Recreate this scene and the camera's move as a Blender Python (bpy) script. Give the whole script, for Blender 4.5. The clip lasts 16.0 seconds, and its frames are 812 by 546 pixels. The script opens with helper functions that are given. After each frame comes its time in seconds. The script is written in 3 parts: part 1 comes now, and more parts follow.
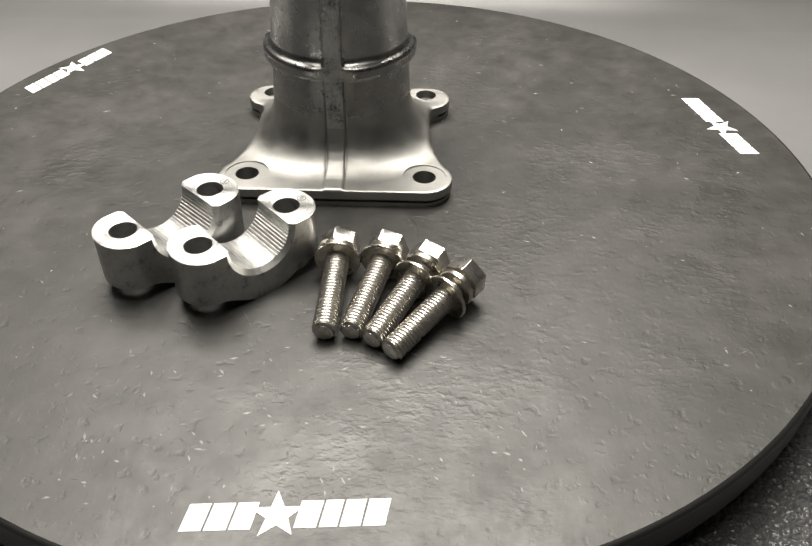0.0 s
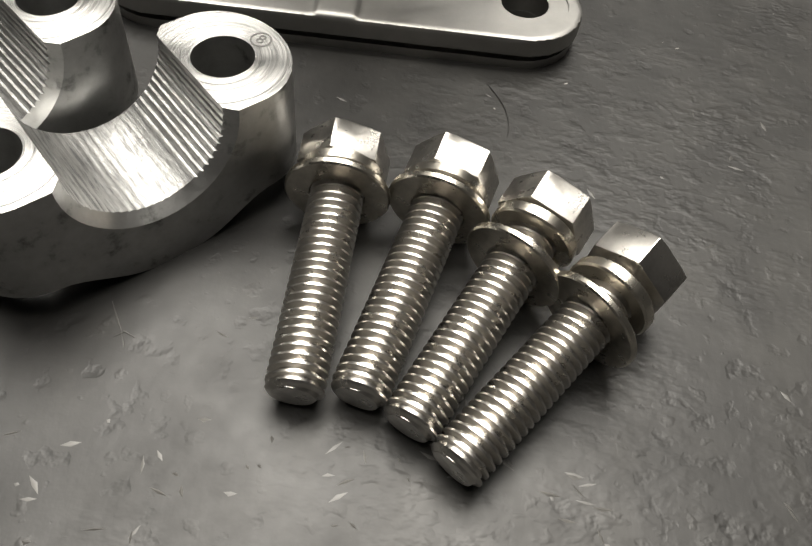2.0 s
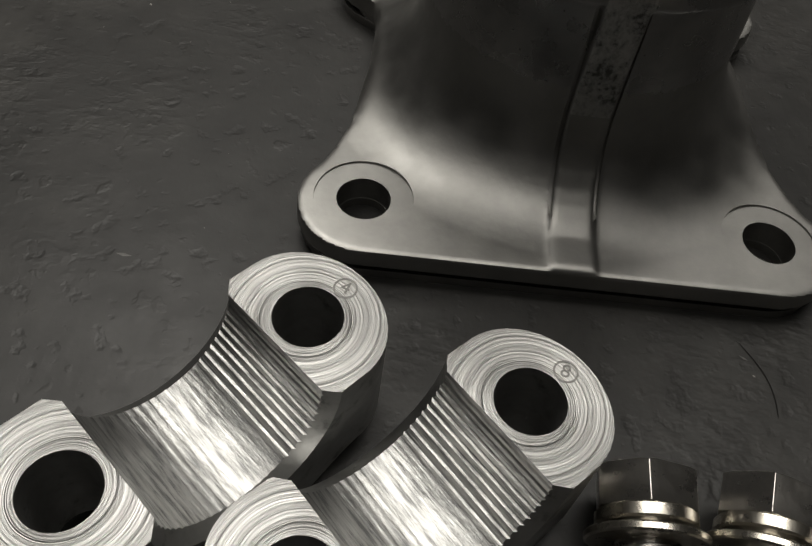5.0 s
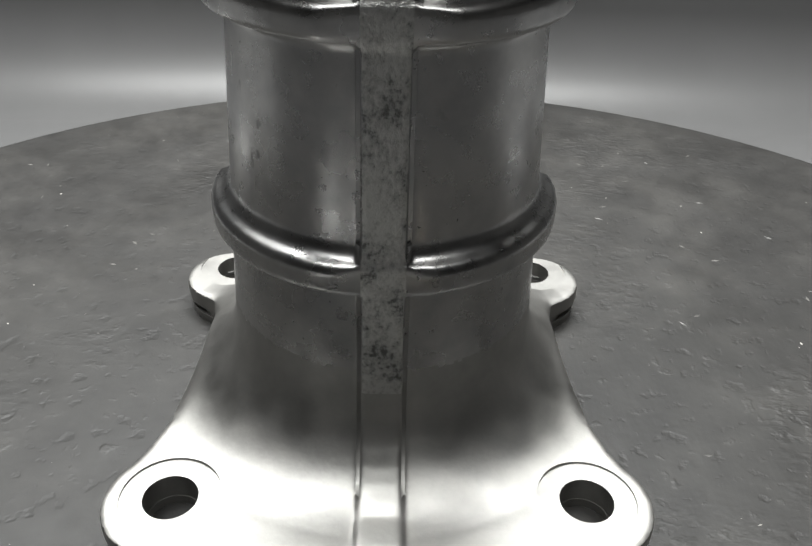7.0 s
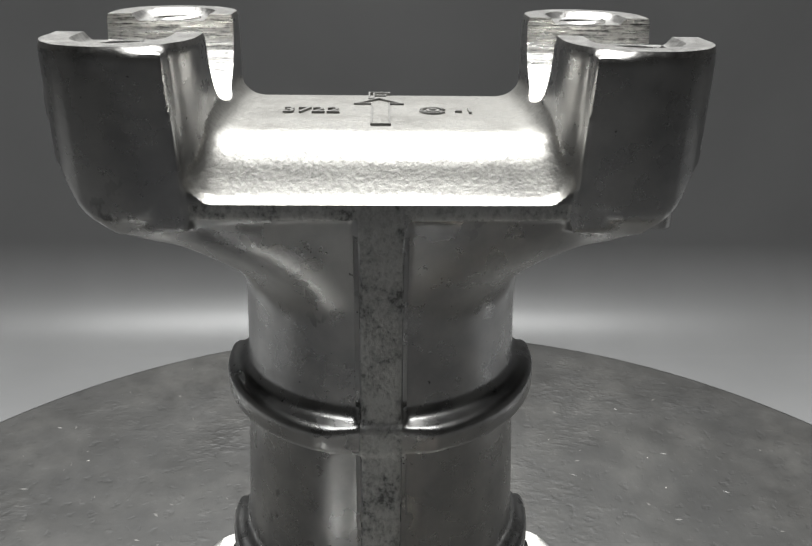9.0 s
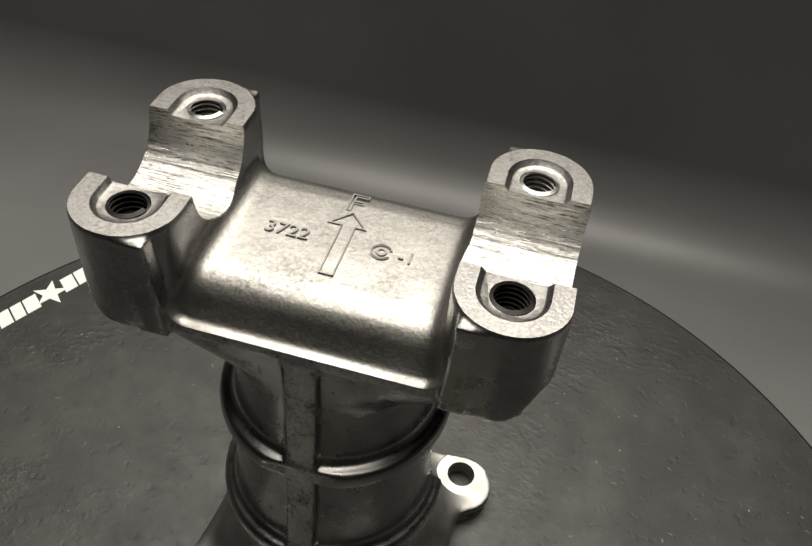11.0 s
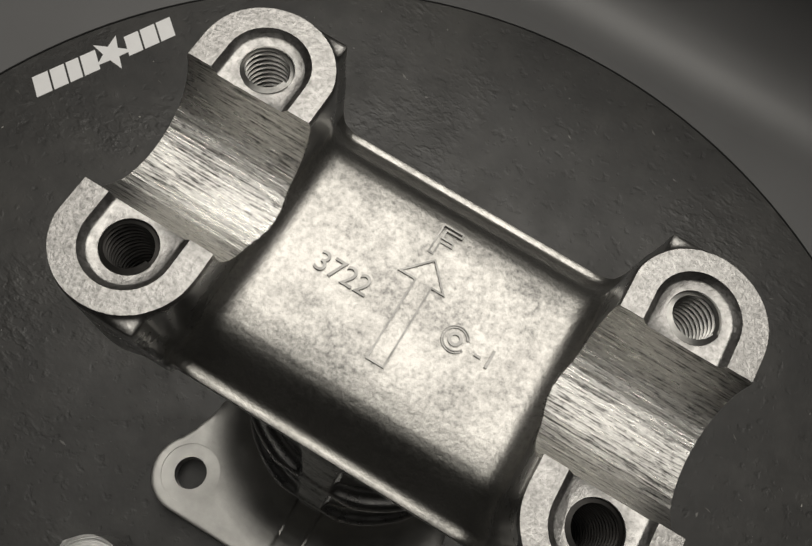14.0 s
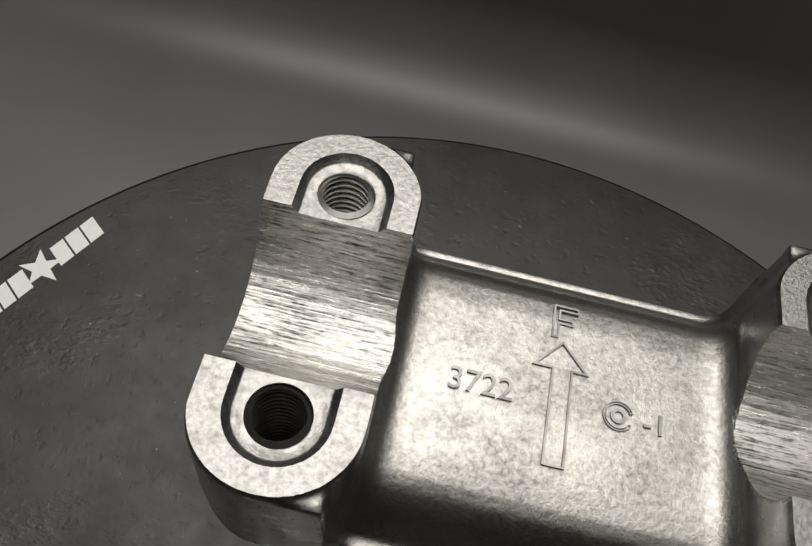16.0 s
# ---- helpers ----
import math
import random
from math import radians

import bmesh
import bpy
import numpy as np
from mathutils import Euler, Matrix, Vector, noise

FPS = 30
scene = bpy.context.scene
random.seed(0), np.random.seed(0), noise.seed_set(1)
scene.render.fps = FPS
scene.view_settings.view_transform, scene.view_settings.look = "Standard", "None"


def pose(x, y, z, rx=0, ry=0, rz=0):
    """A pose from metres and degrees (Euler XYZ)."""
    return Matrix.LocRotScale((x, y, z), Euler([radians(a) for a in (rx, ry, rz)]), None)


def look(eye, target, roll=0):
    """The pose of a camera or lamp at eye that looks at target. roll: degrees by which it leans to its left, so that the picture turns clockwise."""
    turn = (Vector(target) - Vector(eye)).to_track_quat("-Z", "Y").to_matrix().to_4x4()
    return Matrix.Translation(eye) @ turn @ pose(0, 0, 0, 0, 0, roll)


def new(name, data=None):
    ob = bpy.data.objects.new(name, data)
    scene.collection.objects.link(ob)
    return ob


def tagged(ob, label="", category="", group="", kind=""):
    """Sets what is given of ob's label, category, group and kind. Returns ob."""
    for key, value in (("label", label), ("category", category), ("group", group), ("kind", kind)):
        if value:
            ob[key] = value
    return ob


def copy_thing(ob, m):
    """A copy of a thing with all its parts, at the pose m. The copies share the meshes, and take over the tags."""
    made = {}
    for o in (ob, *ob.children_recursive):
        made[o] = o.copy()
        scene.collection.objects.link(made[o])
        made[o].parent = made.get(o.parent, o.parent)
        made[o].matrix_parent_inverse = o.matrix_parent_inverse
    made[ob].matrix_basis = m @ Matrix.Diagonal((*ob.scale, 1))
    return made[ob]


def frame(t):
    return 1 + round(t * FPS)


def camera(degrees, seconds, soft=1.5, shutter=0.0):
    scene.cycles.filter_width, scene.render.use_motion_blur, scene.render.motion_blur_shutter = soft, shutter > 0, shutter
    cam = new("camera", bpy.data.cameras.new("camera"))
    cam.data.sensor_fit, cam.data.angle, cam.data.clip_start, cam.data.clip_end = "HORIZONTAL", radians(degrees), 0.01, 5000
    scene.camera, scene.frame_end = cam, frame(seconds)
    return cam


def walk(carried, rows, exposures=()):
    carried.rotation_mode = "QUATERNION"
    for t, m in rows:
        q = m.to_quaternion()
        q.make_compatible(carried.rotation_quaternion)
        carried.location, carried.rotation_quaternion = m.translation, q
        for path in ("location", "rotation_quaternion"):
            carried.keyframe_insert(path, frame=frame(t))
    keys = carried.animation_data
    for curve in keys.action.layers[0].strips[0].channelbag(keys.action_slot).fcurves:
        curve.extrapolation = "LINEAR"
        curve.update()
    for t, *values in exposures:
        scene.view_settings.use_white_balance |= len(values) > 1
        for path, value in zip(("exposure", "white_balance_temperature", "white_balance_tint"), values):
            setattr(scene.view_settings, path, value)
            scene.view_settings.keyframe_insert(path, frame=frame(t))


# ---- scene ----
cam = camera(53.88, 16.0)
PATH = [
    (0, (0.0338, -0.2915, 0.1759), (0.0303, -0.1376, 0.0483), 0.6),
    (0.5, (0.0338, -0.2360, 0.1469), (0.0339, -0.1010, -0.0006), 3.8),
    (1, (0.0276, -0.1979, 0.1193), (0.0299, -0.0669, -0.0318), 5.2),
    (1.5, (0.0239, -0.1776, 0.1037), (0.0265, -0.0515, -0.0516), 6.1),
    (2, (0.0160, -0.1608, 0.0966), (0.0184, -0.0424, -0.0646), 7.3),
    (2.5, (0.0016, -0.1538, 0.0983), (-0.0005, -0.0433, -0.0684), 8.3),
    (3, (-0.0134, -0.1487, 0.1017), (-0.0135, -0.0432, -0.0682), 10.8),
    (3.5, (-0.0305, -0.1400, 0.1025), (-0.0263, -0.0383, -0.0697), 13.8),
    (4, (-0.0403, -0.1301, 0.1025), (-0.0293, -0.0364, -0.0739), 17.4),
    (4.5, (-0.0438, -0.1199, 0.1031), (-0.0307, -0.0234, -0.0716), 16.9),
    (5, (-0.0320, -0.1184, 0.1053), (-0.0233, 0.0026, -0.0537), 9.3),
    (5.2, (-0.0247, -0.1184, 0.1061), (-0.0145, 0.0104, -0.0465), 8.3),
    (7.3, (0.0009, -0.1177, 0.1149), (0.0044, 0.0526, 0.0101), 1.3),
    (7.5, (0.0014, -0.1192, 0.1190), (0.0038, 0.0539, 0.0188), 1.2),
    (8, (0.0025, -0.1206, 0.1288), (0.0053, 0.0571, 0.0371), 1.1),
    (8.5, (-0.0002, -0.1245, 0.1402), (0.0032, 0.0587, 0.0600), 0.5),
    (9, (0.0000, -0.1246, 0.1584), (0.0062, 0.0582, 0.0775), 0.8),
    (9.2, (-0.0007, -0.1252, 0.1616), (0.0066, 0.0580, 0.0816), 0.9),
    (11.3, (0.0417, -0.0966, 0.2483), (0.0120, 0.0286, 0.0951), 8.1),
    (11.5, (0.0439, -0.0867, 0.2506), (0.0153, 0.0293, 0.0901), 10.6),
    (12, (0.0431, -0.0649, 0.2615), (0.0198, 0.0293, 0.0866), 15.0),
    (12.5, (0.0347, -0.0464, 0.2585), (0.0174, 0.0272, 0.0734), 17.3),
    (13, (0.0290, -0.0373, 0.2567), (0.0169, 0.0293, 0.0685), 20.5),
    (13.5, (0.0172, -0.0299, 0.2503), (0.0052, 0.0353, 0.0616), 20.7),
    (14, (0.0057, -0.0286, 0.2475), (-0.0086, 0.0382, 0.0595), 19.3),
    (14.5, (-0.0047, -0.0288, 0.2460), (-0.0156, 0.0416, 0.0591), 22.0),
    (15, (-0.0152, -0.0282, 0.2401), (-0.0266, 0.0449, 0.0543), 19.4),
    (15.5, (-0.0238, -0.0292, 0.2344), (-0.0319, 0.0517, 0.0517), 17.8),
    (16, (-0.0258, -0.0418, 0.2326), (-0.0256, 0.0647, 0.0634), 13.7),
]
walk(cam, [(t, look(eye, target, roll)) for t, eye, target, roll in PATH],
     [(0, 1.65, 6500, 10), (0.6, 1.3, 6500, 10), (1.5, 1.45, 6500, 10), (2, 1.15, 6450, 10), (3, 0.8, 6350, 10), (3.5, 0.05, 6300, 10), (4, -0.35, 6300, 10), (5.2, -0.4, 6400, 10),
      (7.3, 1.95, 5950, 9), (8, 2.4, 5950, 9), (8.5, 2.1, 5950, 9), (9.2, 1.25, 5950, 9), (11.3, 0.15, 6650, 10), (12.5, -0.2, 6600, 10), (14, -0.7, 6400, 10), (15, -0.7, 6350, 10), (16, -0.5, 6300, 10)])

# ---- light and exposure ----
world = bpy.data.worlds.new("room_air")
world.use_nodes = True
world.node_tree.nodes["Background"].inputs[0].default_value = (0.75, 0.78, 0.8, 1)
world.node_tree.nodes["Background"].inputs[1].default_value = 0.003
scene.world = world


def area_lamp(name, m, sx, sy, watts, colour):
    data = bpy.data.lights.new(name, "AREA")
    data.shape, data.size, data.size_y, data.energy, data.color = "RECTANGLE", sx, sy, watts, colour
    ob = new(name, data)
    ob.matrix_world = m
    return ob


area_lamp("softbox_lamp", look((-0.05, 0.29, 0.86), (-0.03, 0.12, 0.0)), 0.74, 0.6, 9.2, (1.0, 0.95, 0.86))
area_lamp("strip_lamp", look((-0.03, -0.2, 0.8), (-0.03, -0.18, 0.0)), 0.6, 0.2, 0.8, (1.0, 0.95, 0.86))


# ---- materials ----
def material(name, base, rough, metal=0.0):
    m = bpy.data.materials.new(name)
    m.use_nodes = True
    b = m.node_tree.nodes["Principled BSDF"]
    b.inputs["Base Color"].default_value = (*base, 1)
    b.inputs["Roughness"].default_value = rough
    b.inputs["Metallic"].default_value = metal
    return m, m.node_tree, b


def node(tree, kind, **values):
    n = tree.nodes.new(kind)
    for key, value in values.items():
        n.inputs[key.replace("_", " ")].default_value = value
    return n


def coords(tree, scale=(1, 1, 1), turn=0.0, shift=(0, 0, 0)):
    tc = tree.nodes.new("ShaderNodeTexCoord")
    mp = tree.nodes.new("ShaderNodeMapping")
    mp.inputs["Scale"].default_value = scale
    mp.inputs["Rotation"].default_value = (0, 0, turn)
    mp.inputs["Location"].default_value = shift
    tree.links.new(tc.outputs["Object"], mp.inputs["Vector"])
    return mp.outputs["Vector"]


def noise_tex(tree, vec, scale, detail=4.0, rough=0.55):
    n = node(tree, "ShaderNodeTexNoise", Scale=scale, Detail=detail, Roughness=rough)
    tree.links.new(vec, n.inputs["Vector"])
    return n.outputs["Fac"]


def ramp(tree, fac, stops):
    r = tree.nodes.new("ShaderNodeValToRGB")
    while len(r.color_ramp.elements) < len(stops):
        r.color_ramp.elements.new(0.5)
    for e, (p, c) in zip(r.color_ramp.elements, stops):
        e.position = p
        e.color = (*c, 1) if len(c) == 3 else (c[0], c[0], c[0], 1)
    tree.links.new(fac, r.inputs["Fac"])
    return r.outputs["Color"]


def bump(tree, bsdf, height, strength, distance, before=None):
    b = node(tree, "ShaderNodeBump", Strength=strength, Distance=distance)
    tree.links.new(height, b.inputs["Height"])
    if before is not None:
        tree.links.new(before, b.inputs["Normal"])
    tree.links.new(b.outputs["Normal"], bsdf.inputs["Normal"])
    return b.outputs["Normal"]


def cast_aluminium():
    m, t, b = material("cast_aluminium", (0.5, 0.5, 0.5), 0.34, 1.0)
    v = coords(t)
    t.links.new(ramp(t, noise_tex(t, v, 160, 5, 0.6), [(0.3, (0.22,)), (0.7, (0.36,))]), b.inputs["Roughness"])
    spots = ramp(t, noise_tex(t, v, 800, 2, 0.5), [(0.20, (0.25,)), (0.26, (1.0,))])
    grey = ramp(t, noise_tex(t, v, 90, 6, 0.6), [(0.3, (0.36, 0.36, 0.365)), (0.62, (0.52, 0.515, 0.505))])
    mixed = t.nodes.new("ShaderNodeMixRGB")
    mixed.blend_type = "MULTIPLY"
    mixed.inputs[0].default_value = 1.0
    t.links.new(grey, mixed.inputs[1])
    t.links.new(spots, mixed.inputs[2])
    t.links.new(mixed.outputs[0], b.inputs["Base Color"])
    where = ramp(t, noise_tex(t, v, 48, 2, 0.5), [(0.60, (1.0,)), (0.70, (0.0,))])
    holes = ramp(t, noise_tex(t, coords(t, (1, 1, 0.6)), 520, 2, 0.5), [(0.30, (0.0,)), (0.40, (1.0,))])
    pits = t.nodes.new("ShaderNodeMath")
    pits.operation = "MAXIMUM"
    t.links.new(where, pits.inputs[0])
    t.links.new(holes, pits.inputs[1])
    dark = ramp(t, pits.outputs[0], [(0.0, (0.5,)), (0.8, (1.0,))])
    pitted = t.nodes.new("ShaderNodeMixRGB")
    pitted.blend_type = "MULTIPLY"
    pitted.inputs[0].default_value = 1.0
    t.links.new(mixed.outputs[0], pitted.inputs[1])
    t.links.new(dark, pitted.inputs[2])
    t.links.new(pitted.outputs[0], b.inputs["Base Color"])
    n = bump(t, b, pits.outputs[0], 0.09, 0.0003)
    n = bump(t, b, noise_tex(t, v, 700, 3), 0.10, 0.0002, n)
    bump(t, b, noise_tex(t, v, 150, 2), 0.035, 0.0004, n)
    return m


def blasted_aluminium():
    """The duller blasted skin of the base flange."""
    m, t, b = material("blasted_aluminium", (0.4, 0.4, 0.39), 0.46, 1.0)
    v = coords(t)
    t.links.new(ramp(t, noise_tex(t, v, 70, 6, 0.65), [(0.3, (0.34, 0.337, 0.325)), (0.68, (0.47, 0.463, 0.445))]), b.inputs["Base Color"])
    t.links.new(ramp(t, noise_tex(t, v, 130, 4), [(0.3, (0.38,)), (0.7, (0.52,))]), b.inputs["Roughness"])
    n = bump(t, b, noise_tex(t, v, 900, 3, 0.6), 0.12, 0.0002)
    bump(t, b, noise_tex(t, v, 120, 3), 0.05, 0.0005, n)
    return m


def tarnished_aluminium():
    """Bridge plate of the saddle: bright skin rubbed through to darker specks in uneven patches."""
    m, t, b = material("tarnished_aluminium", (0.5, 0.5, 0.5), 0.34, 1.0)
    v = coords(t)
    patches = noise_tex(t, v, 62, 5, 0.6)
    specks = noise_tex(t, v, 1150, 5, 0.7)
    add = t.nodes.new("ShaderNodeMath")
    add.operation = "MULTIPLY_ADD"
    add.inputs[1].default_value = 0.95
    half = t.nodes.new("ShaderNodeMath")
    half.operation = "MULTIPLY"
    half.inputs[1].default_value = 0.5
    t.links.new(patches, add.inputs[0])
    t.links.new(specks, add.inputs[2])
    t.links.new(add.outputs[0], half.inputs[0])
    t.links.new(ramp(t, half.outputs[0], [(0.42, (0.41, 0.40, 0.378)), (0.52, (0.34, 0.332, 0.314)), (0.59, (0.25, 0.245, 0.235)), (0.67, (0.12, 0.118, 0.115))]), b.inputs["Base Color"])
    t.links.new(ramp(t, half.outputs[0], [(0.42, (0.36,)), (0.62, (0.52,))]), b.inputs["Roughness"])
    n = bump(t, b, specks, 0.32, 0.0003)
    bump(t, b, noise_tex(t, v, 420, 3), 0.17, 0.0004, n)
    return m


def speckled_aluminium():
    """The rough sawn face of the rib and lip."""
    m, t, b = material("speckled_aluminium", (0.5, 0.5, 0.5), 0.4, 1.0)
    v = coords(t, (1, 1, 0.8))
    fine = noise_tex(t, v, 1100, 5, 0.7)
    broad = noise_tex(t, v, 190, 4, 0.6)
    s = t.nodes.new("ShaderNodeMath")
    s.operation = "MULTIPLY_ADD"
    s.inputs[1].default_value = 0.8
    t.links.new(broad, s.inputs[0])
    t.links.new(fine, s.inputs[2])
    s = s.outputs[0]
    t.links.new(ramp(t, s, [(0.70, (0.17, 0.17, 0.168)), (0.82, (0.42, 0.42, 0.412)), (1.0, (0.6, 0.6, 0.585))]), b.inputs["Base Color"])
    t.links.new(ramp(t, s, [(0.7, (0.55,)), (1.1, (0.34,))]), b.inputs["Roughness"])
    bump(t, b, s, 0.5, 0.0005)
    return m


def milled_groove():
    """Coarse milling streaks along x with dark specks where the cut skipped the skin."""
    m, t, b = material("milled_groove", (0.5, 0.5, 0.5), 0.3, 1.0)
    streak = noise_tex(t, coords(t, (3.2, 56, 56)), 60, 5, 0.65)
    speck = noise_tex(t, coords(t, (0.45, 1, 1)), 1900, 4, 0.7)
    patch = noise_tex(t, coords(t), 75, 4, 0.6)
    mixed = t.nodes.new("ShaderNodeMath")
    mixed.operation = "MULTIPLY_ADD"
    t.links.new(speck, mixed.inputs[0])
    t.links.new(patch, mixed.inputs[1])
    t.links.new(streak, mixed.inputs[2])
    t.links.new(ramp(t, mixed.outputs[0], [(0.53, (0.045, 0.045, 0.043)), (0.63, (0.26, 0.255, 0.245)), (0.71, (0.54, 0.53, 0.51)), (0.87, (0.70, 0.69, 0.66))]), b.inputs["Base Color"])
    t.links.new(ramp(t, mixed.outputs[0], [(0.5, (0.5,)), (0.9, (0.26,))]), b.inputs["Roughness"])
    bump(t, b, mixed.outputs[0], 0.4, 0.0004)
    return m


def milled_aluminium(name, axis_scale, dark):
    """Milled with streaks along one axis: axis_scale squeezes the noise across the streaks."""
    m, t, b = material(name, (0.6, 0.6, 0.59), 0.26, 1.0)
    v = coords(t, axis_scale)
    s = noise_tex(t, v, 60, 6, 0.65)
    t.links.new(ramp(t, s, [(0.36, (dark, dark, dark)), (0.5, (0.55, 0.55, 0.54)), (0.75, (0.76, 0.755, 0.74))]), b.inputs["Base Color"])
    t.links.new(ramp(t, s, [(0.3, (0.5,)), (0.7, (0.33,))]), b.inputs["Roughness"])
    n = bump(t, b, s, 0.3, 0.0004)
    bump(t, b, noise_tex(t, coords(t), 900, 3, 0.6), 0.25, 0.0003, n)
    return m


def faced_aluminium():
    """Top faces of the bosses: fine cast grain under a light milling cut."""
    m, t, b = material("faced_aluminium", (0.62, 0.61, 0.6), 0.36, 1.0)
    v = coords(t)
    s = noise_tex(t, v, 1300, 5, 0.65)
    t.links.new(ramp(t, s, [(0.3, (0.20, 0.197, 0.19)), (0.6, (0.36, 0.352, 0.342))]), b.inputs["Base Color"])
    t.links.new(ramp(t, noise_tex(t, v, 420, 4), [(0.3, (0.32,)), (0.7, (0.46,))]), b.inputs["Roughness"])
    bump(t, b, s, 0.3, 0.0003)
    return m


def turned_aluminium():
    """End faces of the caps: turning rings round each hole, which lie at x = -16.75 and 16.75 mm."""
    m, t, b = material("turned_aluminium", (0.68, 0.68, 0.67), 0.27, 1.0)
    tc = t.nodes.new("ShaderNodeTexCoord")
    sep = t.nodes.new("ShaderNodeSeparateXYZ")
    t.links.new(tc.outputs["Object"], sep.inputs[0])

    def op(kind, a, c):
        n = t.nodes.new("ShaderNodeMath")
        n.operation = kind
        for i, x in enumerate((a, c)):
            if isinstance(x, (int, float)):
                n.inputs[i].default_value = x
            elif x is not None:
                t.links.new(x, n.inputs[i])
        return n.outputs[0]
    u = op("SUBTRACT", op("ABSOLUTE", sep.outputs[0], None), 0.0164)
    r = op("SQRT", op("ADD", op("MULTIPLY", u, u), op("MULTIPLY", sep.outputs[1], sep.outputs[1])), None)
    wob = noise_tex(t, coords(t), 140, 2)
    rr = op("ADD", op("MULTIPLY", r, 1.0), op("MULTIPLY", wob, 0.0004))
    comb = t.nodes.new("ShaderNodeCombineXYZ")
    t.links.new(rr, comb.inputs[0])
    rings = noise_tex(t, comb.outputs[0], 2400, 3, 0.7)
    t.links.new(ramp(t, rings, [(0.34, (0.38, 0.38, 0.373)), (0.52, (0.82, 0.815, 0.80))]), b.inputs["Base Color"])
    t.links.new(ramp(t, noise_tex(t, coords(t), 220, 3), [(0.3, (0.3,)), (0.7, (0.46,))]), b.inputs["Roughness"])
    bump(t, b, rings, 0.8, 0.0006)
    return m


def side_aluminium():
    m, t, b = material("sawn_aluminium", (0.55, 0.55, 0.54), 0.36, 1.0)
    v = coords(t)
    s = noise_tex(t, v, 240, 5, 0.65)
    t.links.new(ramp(t, s, [(0.28, (0.2, 0.2, 0.19)), (0.42, (0.5, 0.5, 0.49)), (0.7, (0.6, 0.6, 0.59))]), b.inputs["Base Color"])
    t.links.new(ramp(t, s, [(0.3, (0.5,)), (0.7, (0.32,))]), b.inputs["Roughness"])
    bump(t, b, noise_tex(t, v, 420, 3), 0.25, 0.0003)
    return m


def steel(name, tint, rough):
    m, t, b = material(name, tint, rough, 1.0)
    v = coords(t)
    s = noise_tex(t, v, 300, 4, 0.6)
    t.links.new(ramp(t, s, [(0.3, tuple(0.7 * c for c in tint)), (0.6, tint)]), b.inputs["Base Color"])
    t.links.new(ramp(t, s, [(0.3, (rough + 0.1,)), (0.7, (rough,))]), b.inputs["Roughness"])
    bump(t, b, noise_tex(t, v, 900, 2), 0.12, 0.0002)
    return m


def turntable_plastic():
    m, t, b = material("turntable_plastic", (0.05, 0.05, 0.05), 0.45)
    v = coords(t)
    big = noise_tex(t, v, 16, 8, 0.68)
    fine = noise_tex(t, v, 130, 5, 0.65)
    tone = t.nodes.new("ShaderNodeMath")
    tone.operation = "ADD"
    half = t.nodes.new("ShaderNodeMath")
    half.operation = "MULTIPLY"
    half.inputs[1].default_value = 0.5
    t.links.new(fine, half.inputs[0])
    t.links.new(big, tone.inputs[0])
    t.links.new(half.outputs[0], tone.inputs[1])
    t.links.new(ramp(t, tone.outputs[0], [(0.52, (0.016, 0.0156, 0.015)), (0.75, (0.027, 0.0262, 0.0248)), (0.98, (0.047, 0.0455, 0.0425))]), b.inputs["Base Color"])
    t.links.new(ramp(t, noise_tex(t, v, 38, 8, 0.74), [(0.3, (0.36,)), (0.7, (0.58,))]), b.inputs["Roughness"])
    pits = ramp(t, noise_tex(t, v, 260, 3, 0.5), [(0.26, (0.0,)), (0.40, (1.0,)), (0.64, (1.0,)), (0.74, (1.7,))])
    n = bump(t, b, pits, 0.16, 0.0005)
    n = bump(t, b, noise_tex(t, coords(t, (1, 0.25, 1), 0.6), 420, 3, 0.6), 0.08, 0.0004, n)
    n = bump(t, b, noise_tex(t, v, 85, 5, 0.65), 0.11, 0.001, n)
    worn = ramp(t, noise_tex(t, v, 22, 3, 0.5), [(0.50, (0.0,)), (0.68, (1.0,))])
    nicks = ramp(t, noise_tex(t, coords(t, (0.6, 1, 1), 0.4), 480, 2, 0.5), [(0.45, (0.0,)), (0.78, (1.0,))])
    both = t.nodes.new("ShaderNodeMath")
    both.operation = "MULTIPLY"
    t.links.new(worn, both.inputs[0])
    t.links.new(nicks, both.inputs[1])
    bump(t, b, both.outputs[0], 0.26, 0.0006, n)
    return m


def leatherette():
    m, t, b = material("black_leatherette", (0.02, 0.02, 0.02), 0.3)
    v = coords(t)
    cells = node(t, "ShaderNodeTexVoronoi", Scale=420.0)
    warp = node(t, "ShaderNodeTexNoise", Scale=300.0, Detail=2.0)
    t.links.new(v, warp.inputs["Vector"])
    mix = t.nodes.new("ShaderNodeMixRGB")
    mix.inputs[0].default_value = 0.004
    t.links.new(v, mix.inputs[1])
    t.links.new(warp.outputs["Color"], mix.inputs[2])
    t.links.new(mix.outputs[0], cells.inputs["Vector"])
    t.links.new(ramp(t, noise_tex(t, v, 8, 3), [(0.3, (0.06, 0.06, 0.061)), (0.7, (0.085, 0.085, 0.086))]), b.inputs["Base Color"])
    bump(t, b, cells.outputs["Distance"], 1.0, 0.0018)
    return m


